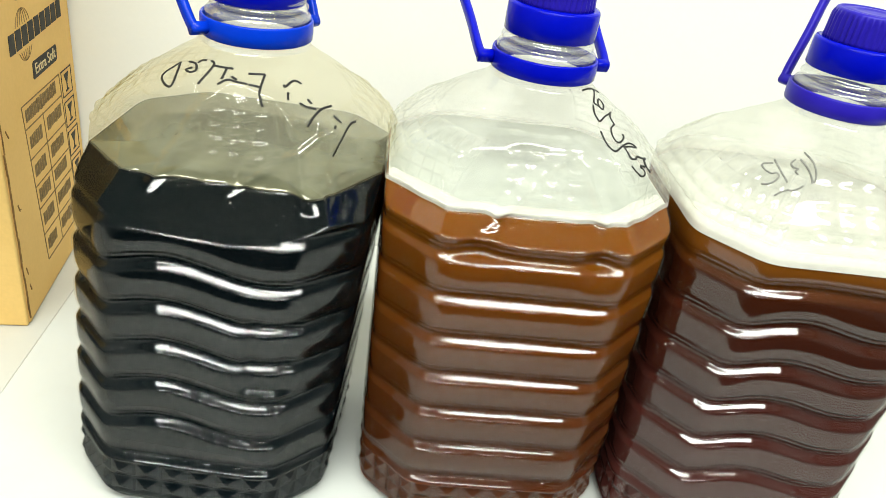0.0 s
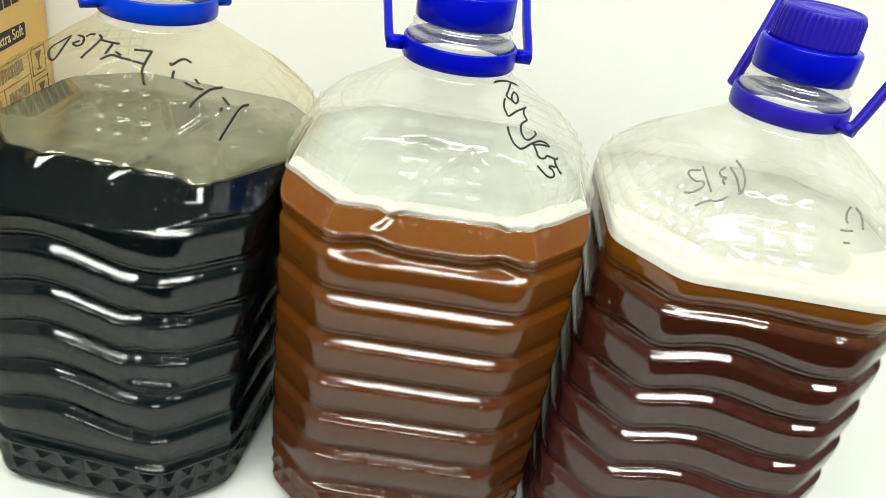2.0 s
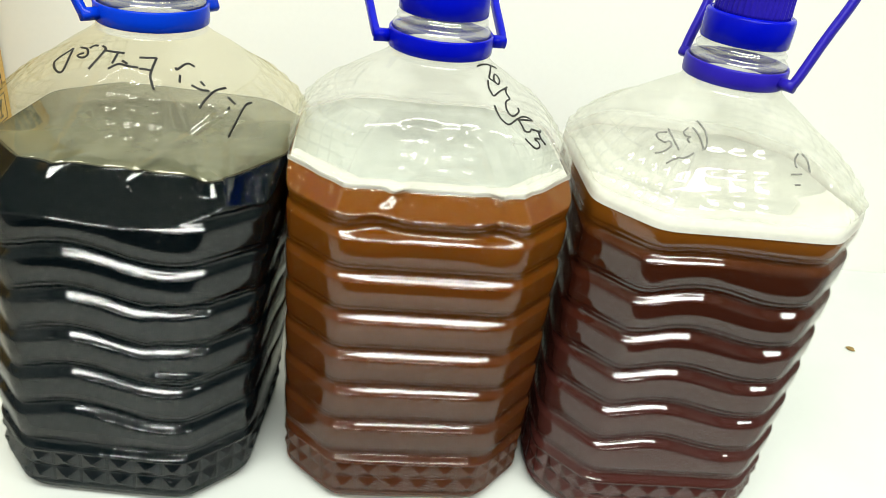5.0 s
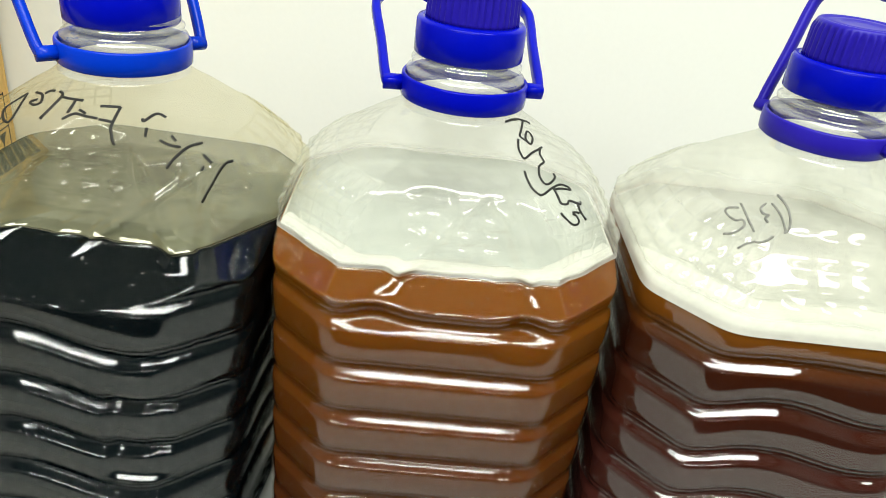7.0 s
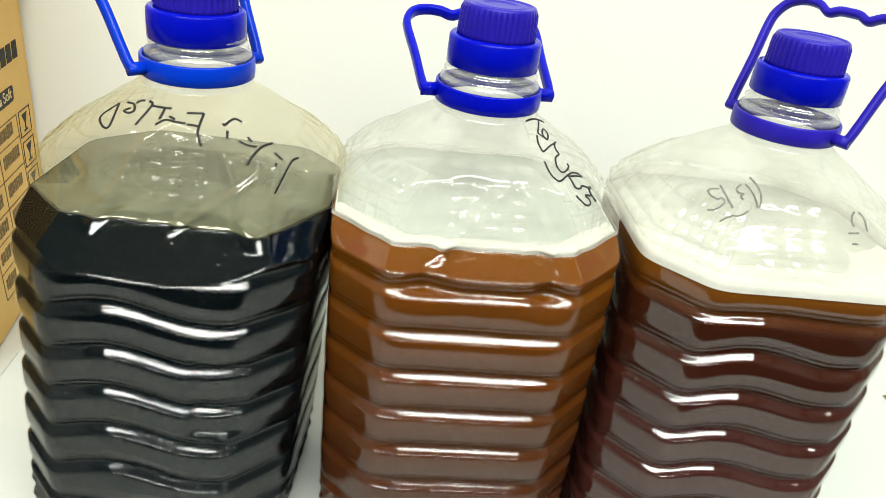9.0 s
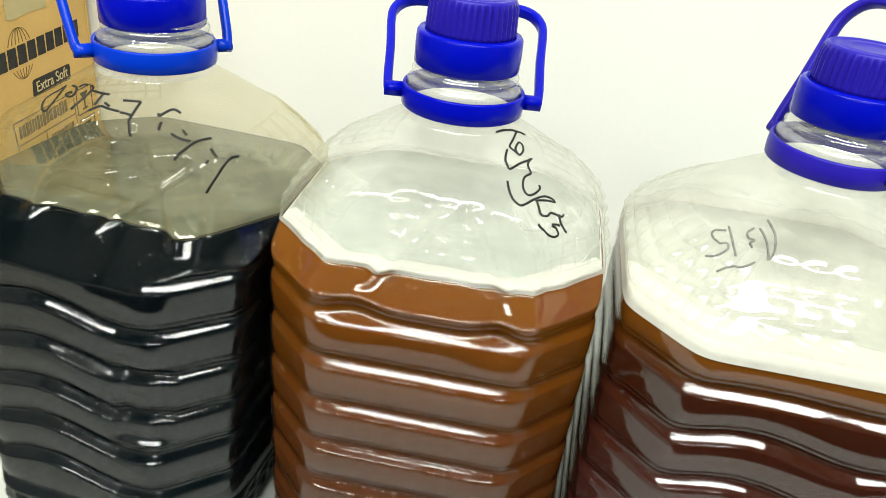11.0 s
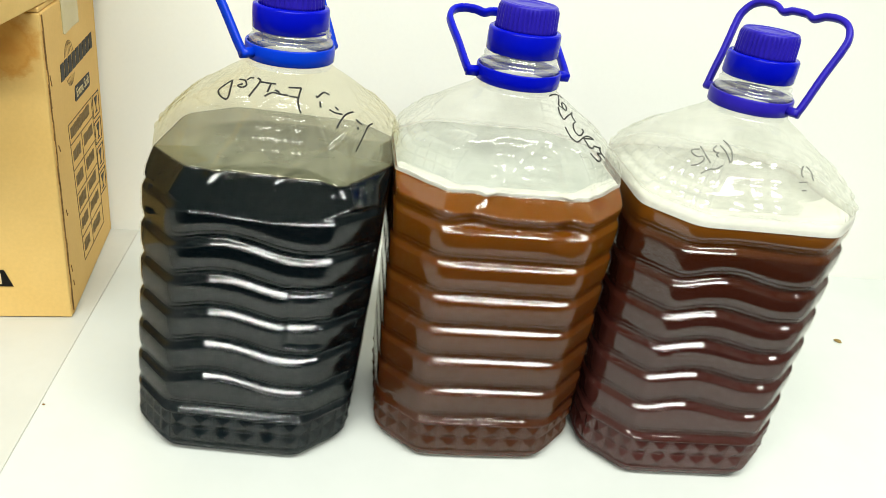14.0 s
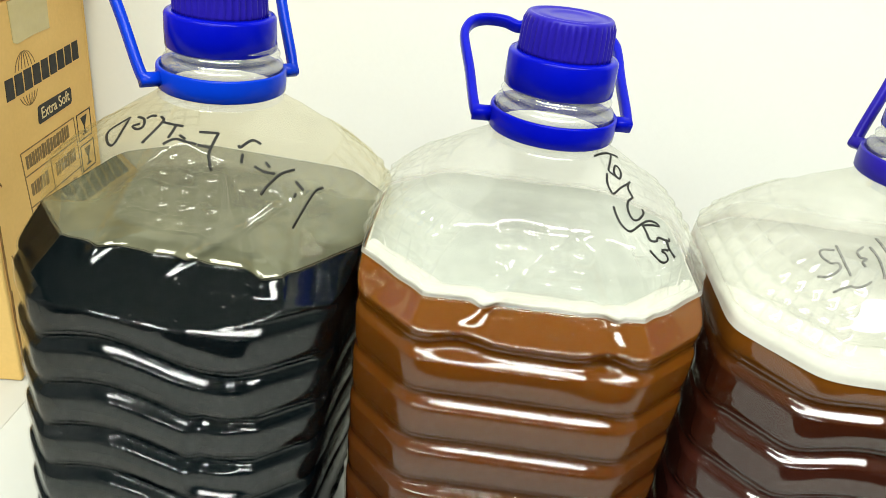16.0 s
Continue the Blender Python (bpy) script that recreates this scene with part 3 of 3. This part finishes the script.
amber_bottle, amber_body = bottle("plastic_bottle", dict(
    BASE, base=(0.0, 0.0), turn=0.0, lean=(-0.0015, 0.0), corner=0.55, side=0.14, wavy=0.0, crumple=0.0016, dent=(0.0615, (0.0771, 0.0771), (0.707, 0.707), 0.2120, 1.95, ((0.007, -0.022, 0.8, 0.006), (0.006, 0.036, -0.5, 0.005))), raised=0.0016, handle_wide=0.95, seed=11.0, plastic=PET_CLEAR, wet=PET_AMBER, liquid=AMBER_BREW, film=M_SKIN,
    dents=((-0.030, 0.200, 0.008, 0.006, 0.0055), (0.034, 0.198, 0.006, 0.007, 0.0055)), fill=0.2120, foam=0.0028, ring=M_BLUE, handle_turn=8.0, handle_lean=65.0,
    body_label="clear plastic shell with straight ribs", liquid_label="cloudy amber brown liquid", film_label="pale cream foam"),
    "clear plastic bottle of cloudy amber liquid, straight ribs, blue cap")
red_bottle, red_body = bottle("plastic_bottle", dict(
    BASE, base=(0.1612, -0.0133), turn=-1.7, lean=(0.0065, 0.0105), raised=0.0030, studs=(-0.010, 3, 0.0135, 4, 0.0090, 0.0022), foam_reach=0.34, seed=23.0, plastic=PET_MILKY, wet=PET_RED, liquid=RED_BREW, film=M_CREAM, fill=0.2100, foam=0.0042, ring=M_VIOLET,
    handle_turn=-56.0, handle_lean=29.0, body_label="hazy clear plastic shell with wavy ribs", liquid_label="dark red-brown liquid", film_label="thick pale cream foam"),
    "clear plastic bottle of dark red-brown liquid, wavy ribs, upright handle")

# ---------------------------------------------------------------- handwriting on the bottles
def handwriting(thing, body, strokes, material, width, label):
    """Pen strokes, given as places across and up the front, laid on the plastic."""
    me = body.data
    tree = BVHTree.FromPolygons([v.co for v in me.vertices], [tuple(p.vertices) for p in me.polygons if len(p.vertices) == 4])
    for stroke in strokes:
        line, away = [], []
        for q in spline([(x, 0, z) for x, z in stroke], 7):
            hit, n, _, _ = tree.ray_cast(Vector((q.x, -0.3, q.z)), Vector((0, 1, 0)))
            if hit:
                line.append(hit + n * 0.0003)
                away.append(n)
        if len(line) > 2:
            v, f = sweep(line, width, 0.0004, lambda i: away[i], 6)
            mesh_object("pen_stroke", v, f, material, thing, label=label)


AMBER_STROKES = [
    [(0.0171, 0.2693), (0.0209, 0.2694), (0.0271, 0.2668), (0.0301, 0.2650)],
    [(0.0260, 0.2672), (0.0251, 0.2654), (0.0244, 0.2639), (0.0269, 0.2625), (0.0294, 0.2612), (0.0306, 0.2621), (0.0295, 0.2635), (0.0278, 0.2642), (0.0271, 0.2629), (0.0291, 0.2612)],
    [(0.0235, 0.2633), (0.0235, 0.2611), (0.0247, 0.2593), (0.0264, 0.2580), (0.0303, 0.2590), (0.0351, 0.2592)],
    [(0.0343, 0.2594), (0.0338, 0.2580), (0.0358, 0.2557)],
    [(0.0358, 0.2557), (0.0332, 0.2551), (0.0331, 0.2530), (0.0351, 0.2508), (0.0377, 0.2502), (0.0405, 0.2511), (0.0402, 0.2522)],
    [(0.0262, 0.2549), (0.0274, 0.2527), (0.0297, 0.2501), (0.0328, 0.2483), (0.0350, 0.2481), (0.0388, 0.2489), (0.0427, 0.2491), (0.0462, 0.2481), (0.0484, 0.2468)],
    [(0.0393, 0.2486), (0.0441, 0.2479), (0.0484, 0.2468)],
    [(0.0399, 0.2485), (0.0415, 0.2467), (0.0433, 0.2448), (0.0480, 0.2446), (0.0528, 0.2433)],
    [(0.0506, 0.2443), (0.0522, 0.2412), (0.0550, 0.2384)],
    [(0.0480, 0.2422), (0.0517, 0.2407)],
    [(0.0481, 0.2418), (0.0506, 0.2399), (0.0514, 0.2381), (0.0494, 0.2377), (0.0456, 0.2402), (0.0422, 0.2432)],
]
RED_STROKES = [
    [(-0.0387, 0.2487), (-0.0426, 0.2475), (-0.0442, 0.2462), (-0.0421, 0.2453), (-0.0390, 0.2462), (-0.0383, 0.2451), (-0.0407, 0.2433), (-0.0466, 0.2403)],
    [(-0.0378, 0.2500), (-0.0368, 0.2478), (-0.0358, 0.2444)],
    [(-0.0285, 0.2527), (-0.0309, 0.2509), (-0.0306, 0.2497), (-0.0286, 0.2498), (-0.0301, 0.2487), (-0.0295, 0.2478)],
    [(-0.0264, 0.2532), (-0.0248, 0.2518), (-0.0239, 0.2498), (-0.0234, 0.2464)],
    [(-0.0235, 0.2560), (-0.0214, 0.2539), (-0.0212, 0.2509), (-0.0223, 0.2475), (-0.0241, 0.2463)],
    [(-0.0289, 0.2449), (-0.0360, 0.2418), (-0.0427, 0.2385)],
    [(0.0284, 0.2486), (0.0264, 0.2470), (0.0256, 0.2447), (0.0263, 0.2435)],
    [(0.0309, 0.2486), (0.0332, 0.2464), (0.0334, 0.2421)],
    [(0.0223, 0.2411), (0.0252, 0.2412), (0.0283, 0.2414)],
    [(0.0238, 0.2370), (0.0255, 0.2371), (0.0270, 0.2371)],
]
BLACK_STROKES = [
    [(-0.0121, 0.2601), (-0.0192, 0.2541), (-0.0116, 0.2527), (-0.0121, 0.2601)],
    [(-0.0077, 0.2614), (-0.0035, 0.2617), (-0.0019, 0.2600), (-0.0042, 0.2587), (-0.0073, 0.2589), (-0.0043, 0.2603)],
    [(-0.0025, 0.2621), (-0.0006, 0.2633), (0.0017, 0.2637)],
    [(0.0040, 0.2640), (0.0060, 0.2627), (0.0014, 0.2556)],
    [(0.0060, 0.2627), (0.0122, 0.2628), (0.0161, 0.2629)],
    [(0.0129, 0.2625), (0.0125, 0.2605), (0.0119, 0.2588)],
    [(0.0163, 0.2603), (0.0177, 0.2599), (0.0193, 0.2594)],
    [(0.0108, 0.2568), (0.0150, 0.2589), (0.0202, 0.2586), (0.0247, 0.2584)],
    [(0.0237, 0.2619), (0.0276, 0.2620), (0.0314, 0.2620)],
    [(0.0314, 0.2620), (0.0311, 0.2585), (0.0312, 0.2562), (0.0322, 0.2537), (0.0339, 0.2503)],
    [(0.0254, 0.2581), (0.0280, 0.2580), (0.0308, 0.2577)],
    [(0.0409, 0.2588), (0.0419, 0.2581), (0.0438, 0.2595), (0.0456, 0.2597), (0.0485, 0.2585)],
    [(0.0440, 0.2562), (0.0444, 0.2550), (0.0450, 0.2538)],
    [(0.0501, 0.2526), (0.0544, 0.2508), (0.0581, 0.2499)],
    [(0.0532, 0.2534), (0.0544, 0.2525), (0.0556, 0.2518)],
    [(0.0642, 0.2500), (0.0604, 0.2496), (0.0578, 0.2472), (0.0563, 0.2444)],
    [(0.0666, 0.2469), (0.0689, 0.2457), (0.0710, 0.2446)],
    [(0.0686, 0.2442), (0.0688, 0.2440), (0.0689, 0.2433)],
    [(0.0768, 0.2433), (0.0744, 0.2427), (0.0718, 0.2368), (0.0688, 0.2294)],
]
handwriting(black_bottle, black_body, BLACK_STROKES, M_MARKER, 0.0013, "black handwriting in marker")
handwriting(amber_bottle, amber_body, AMBER_STROKES, M_MARKER, 0.0011, "black handwriting running down the shoulder")
handwriting(red_bottle, red_body, RED_STROKES, M_GREYMARK, 0.0010, "worn grey handwriting")

# ---------------------------------------------------------------- cartons
CARTON = pose(-0.340, 0.090, 0, 0, 0, 5.0)
WIDE, DEEP, TALL, BOARD = 0.40, 0.176, 0.262, 0.004


def carton(m, wide, deep, tall, label, board):
    thing = tagged(new("cardboard_box"), label, "box", "stacked cartons")
    thing.matrix_world = m
    part("front_panel", box_bm(-wide, 0, 0, -0.0006, BOARD, tall, 0.0012), board, thing)
    part("back_panel", box_bm(-wide, deep - BOARD, 0, 0, deep, tall, 0.0012), board, thing)
    part("side_panel", box_bm(-BOARD, BOARD + 0.0006, 0, 0, deep - BOARD - 0.0004, tall, 0.0012), board, thing)
    part("side_panel", box_bm(-wide, BOARD + 0.0006, 0, -wide + BOARD, deep - BOARD - 0.0004, tall, 0.0012), board, thing)
    part("bottom_flap", box_bm(-wide + BOARD, BOARD, 0.0005, -BOARD, deep - BOARD, 0.0045), board, thing)
    part("top_flap", box_bm(-wide, 0.001, tall + 0.0005, -0.001, deep / 2 - 0.001, tall + 0.0040, 0.001), board, thing)
    part("top_flap", box_bm(-wide, deep / 2 + 0.001, tall + 0.0005, -0.001, deep - 0.001, tall + 0.0040, 0.001), board, thing)
    return thing


lower = carton(CARTON, WIDE, DEEP, TALL, "brown cardboard carton with black print standing on the worktop", M_CARD)
upper = carton(pose(-0.340, -0.013, TALL + 0.0046, 0, 0, 1.0), 0.38, 0.272, 0.20, "plain brown cardboard carton stacked on another carton", M_CARD2)


def stained_board():
    """The lower carton's front: brown board with an old orange-brown water stain near its top corner."""
    m, t, p = nodes("stained_cardboard")
    big, small = noise_node(t, 9), noise_node(t, 300, 6)
    c1 = ramp(t, big.outputs[0], [(0.3, (0.72, 0.470, 0.150)), (0.7, (0.79, 0.540, 0.195))])
    where = t.nodes.new("ShaderNodeTexCoord")
    far = t.nodes.new("ShaderNodeVectorMath")
    far.operation = "DISTANCE"
    far.inputs[1].default_value = (-0.027, 0.0, 0.237)
    t.links.new(where.outputs["Object"], far.inputs[0])
    wave = noise_node(t, 70, 5)
    add = t.nodes.new("ShaderNodeMath")
    add.operation = "MULTIPLY_ADD"
    add.inputs[1].default_value = 0.040
    t.links.new(wave.outputs[0], add.inputs[0])
    t.links.new(far.outputs["Value"], add.inputs[2])
    blot = ramp(t, add.outputs[0], [(0.024, (0.86, 0.62, 0.36)), (0.034, (0.92, 0.74, 0.48)), (0.040, (0.82, 0.60, 0.34)), (0.048, (1, 1, 1))])
    fine = ramp(t, small.outputs[0], [(0.3, (0.94,) * 3), (0.7, (1, 1, 1))])
    t.links.new(mix(t, mix(t, c1.outputs[0], blot.outputs[0], 1.0), fine.outputs[0], 1.0), p.inputs["Base Color"])
    p.inputs["Roughness"].default_value = 0.75
    p.inputs["Specular IOR Level"].default_value = 0.25
    bump(t, p, small.outputs[0], 0.4, 0.0003)
    return m


for child in lower.children:
    if child.name.startswith("front_panel"):
        child.data.materials[0] = stained_board()


def side_print(name, quads, material, lift=0.0004, label=""):
    """Print on the carton's side panel: quads of (depth, height) corners, a hair proud of the board, each a piece of its own."""
    for quad in quads:
        n = len(quad)
        verts = [(lift, v, z) for v, z in quad] + [(-0.0004, v, z) for v, z in quad]
        faces = [tuple(range(n)), tuple(range(2 * n - 1, n - 1, -1))]
        faces += [(i, n + i, n + (i + 1) % n, (i + 1) % n) for i in range(n)]
        ob = mesh_object(name, verts, faces, material, lower, False, label)
    return ob


def bar(v0, z0, v1, z1, w):
    d = Vector((v1 - v0, z1 - z0)).normalized()
    n = Vector((-d.y, d.x)) * (w / 2)
    return [(v0 + n.x, z0 + n.y), (v0 - n.x, z0 - n.y), (v1 - n.x, z1 - n.y), (v1 + n.x, z1 + n.y)]


def lettering(body, size, m, material, parent, label):
    curve = bpy.data.curves.new("lettering", "FONT")
    curve.body, curve.size, curve.extrude, curve.align_x, curve.align_y = body, size, 0.0002, "CENTER", "CENTER"
    ob = new("lettering", curve)
    bpy.context.view_layer.update()
    me = bpy.data.meshes.new_from_object(ob.evaluated_get(bpy.context.evaluated_depsgraph_get()))
    bpy.data.objects.remove(ob)
    me.materials.clear()
    me.materials.append(material)
    ob = new("lettering", me)
    ob.parent = parent
    ob.matrix_local = m
    return tagged(ob, label)


rng = random.Random(7)
# maker's mark: nine plain upright blocks with slim gaps, over a globe of thin lines
for k in range(9):
    v = 0.0400 + k * 0.0130
    side_print("mark_block", [[(v, 0.2000 + 0.0002 * k), (v + 0.0108, 0.1998 + 0.0002 * k), (v + 0.0112, 0.2138 + 0.0002 * k), (v + 0.0008, 0.2140 + 0.0002 * k)]], M_INK)
globe = []
for k in range(7):
    bend = (k - 3) * 0.0052
    pts = [(0.0700 + bend * math.cos(a), 0.2082 + 0.0190 * math.sin(a)) for a in np.linspace(-1.45, 1.45, 15)]
    for half in ([p for p in pts if p[1] < 0.1995], [p for p in pts if p[1] > 0.2145]):
        globe.append([(v - 0.0003, z) for v, z in half] + [(v + 0.0003, z) for v, z in reversed(half)])
side_print("globe_line", globe, M_FADED, 0.0003)
# dark badge with rounded ends
badge = [(0.0775, 0.1732), (0.0790, 0.1718), (0.1310, 0.1712), (0.1335, 0.1728), (0.1345, 0.1815), (0.1330, 0.1838), (0.0815, 0.1850), (0.0790, 0.1838)]
plate = side_print("badge", [badge], M_INK, 0.0004, "dark rounded badge")
lettering("Extra Soft", 0.0118, Matrix(((0, 0, 1, 0.0005), (1, 0, 0, 0.1060), (0, 1, 0, 0.1782), (0, 0, 0, 1))), M_PALE, plate, "pale words on the badge")
# printed table: frame, rules and unreadable entries
LEFT_V, MID_V, RIGHT_V = 0.0460, 0.0870, 0.1330
RULES = (0.1610, 0.1425, 0.1180, 0.0940, 0.0740, 0.0500, 0.0260)
rules = [bar(LEFT_V + 0.002 * k, z, RIGHT_V + (0.002 * k), z - 0.002, 0.0008) for k, z in enumerate(RULES)]
rules += [bar(LEFT_V, RULES[0], LEFT_V + 0.012, RULES[-1], 0.0008), bar(MID_V, RULES[1], MID_V + 0.008, RULES[-1], 0.0008), bar(RIGHT_V, RULES[0] - 0.002, RIGHT_V + 0.010, RULES[-1], 0.0008)]
side_print("table_rule", rules, M_FADED)
for k, (hi, lo) in enumerate(zip(RULES, RULES[1:])):
    spans = [(LEFT_V + 0.006, RIGHT_V - 0.010)] if k == 0 else [(LEFT_V + 0.006 + 0.002 * k, MID_V - 0.006 + 0.001 * k), (MID_V + 0.006 + 0.001 * k, RIGHT_V - 0.005 + 0.001 * k)]
    for a, b in spans:
        v, quads = a, []
        while v < b - 0.003:
            w = rng.uniform(0.0022, 0.0048)
            mid, tall = (hi + lo) / 2, 0.0052 + rng.uniform(-0.0006, 0.0006)
            quads.append([(v, mid - tall), (min(v + w, b), mid - tall), (min(v + w, b), mid + tall), (v, mid + tall)])
            v += w + 0.0012
        side_print("print_bar", quads, M_FADED, 0.0003)
# handling symbols down the back edge
for k in range(4):
    z = 0.1585 - 0.027 * k
    v0, v1 = 0.1385 + 0.001 * k, 0.1640 + 0.001 * k
    square = [bar(v0, z, v1, z - 0.001, 0.0008), bar(v0, z - 0.022, v1, z - 0.023, 0.0008), bar(v0, z, v0, z - 0.022, 0.0008), bar(v1, z, v1, z - 0.022, 0.0008)]
    c = (v0 + v1) / 2
    square += [[(c - 0.006, z - 0.004), (c - 0.001, z - 0.012), (c + 0.001, z - 0.012), (c + 0.006, z - 0.004)], bar(c, z - 0.011, c, z - 0.018, 0.0016), bar(c - 0.004, z - 0.0185, c + 0.004, z - 0.0185, 0.0014)]
    side_print("handling_symbol", square, M_INK)
# tape over the top seam, torn board edge, nicks
side_print("tape_strip", [[(0.0590, 0.2350), (0.0640, 0.2332), (0.0900, 0.2345), (0.1120, 0.2338), (0.1130, 0.2615), (0.0585, 0.2615)]], M_TAPE, 0.0005, "glossy aged packing tape")
edge = []
z = 0.004
while z < 0.25:
    step = rng.uniform(0.006, 0.02)
    edge.append(bar(0.0052 + rng.uniform(-0.0007, 0.0007), z, 0.0052 + rng.uniform(-0.0007, 0.0007), z + step, rng.uniform(0.0006, 0.0016)))
    z += step * 0.97
side_print("worn_edge", edge, M_EDGE, 0.0005)
side_print("nick", [bar(0.0125, 0.1560, 0.0165, 0.1495, 0.0011), bar(0.0140, 0.098, 0.0165, 0.092, 0.0010), bar(0.0150, 0.094, 0.0185, 0.0925, 0.0008), bar(0.0115, 0.046, 0.0135, 0.039, 0.0010), bar(0.0135, 0.030, 0.0155, 0.024, 0.0010), bar(0.0095, 0.214, 0.0120, 0.205, 0.0009)], M_EDGE, 0.0005)
# black slanted label on the front with its word
label_bm = bmesh.new()
low = [label_bm.verts.new((x, -0.0008, z)) for x, z in ((-0.1700, 0.0295), (-0.0435, 0.0312), (-0.0493, 0.0472), (-0.1700, 0.0462))]
label_bm.faces.new(low)
bmesh.ops.solidify(label_bm, geom=label_bm.faces[:], thickness=0.0006)
brand = part("black_label", label_bm, M_INK, lower, "black slanted printed label")
lettering("Brand", 0.0150, Matrix(((1, 0, 0, -0.0690), (0, 0, -1, -0.0018), (0, 1, 0, 0.0386), (0, 0, 0, 1))), M_PALE, brand, "pale word on the label")


# ---------------------------------------------------------------- crumbs
def crumb(x, y, size, seed, material):
    bm = bmesh.new()
    bmesh.ops.create_icosphere(bm, subdivisions=2, radius=size)
    for v in bm.verts:
        v.co *= 0.75 + 0.5 * noise.noise(v.co / size * 1.3 + Vector((seed, 0, 0)))
        v.co.x *= 1.9
        v.co.z *= 0.6
    low = min(v.co.z for v in bm.verts)
    ob = tagged(part("crumb", bm, material, None), "small dry brown crumb lying on the white worktop", "crumb", "crumbs")
    ob.matrix_world = pose(x, y, -low, 0, 0, -25 + 40 * seed)


crumb(0.421, 0.116, 0.0030, 0.0, M_RUST)
crumb(0.2010, -0.1330, 0.0014, 1.3, M_RUST)
crumb(-0.318, 0.247, 0.0022, 2.1, M_EDGE)
crumb(-0.3235, -0.029, 0.0010, 0.6, M_EDGE)
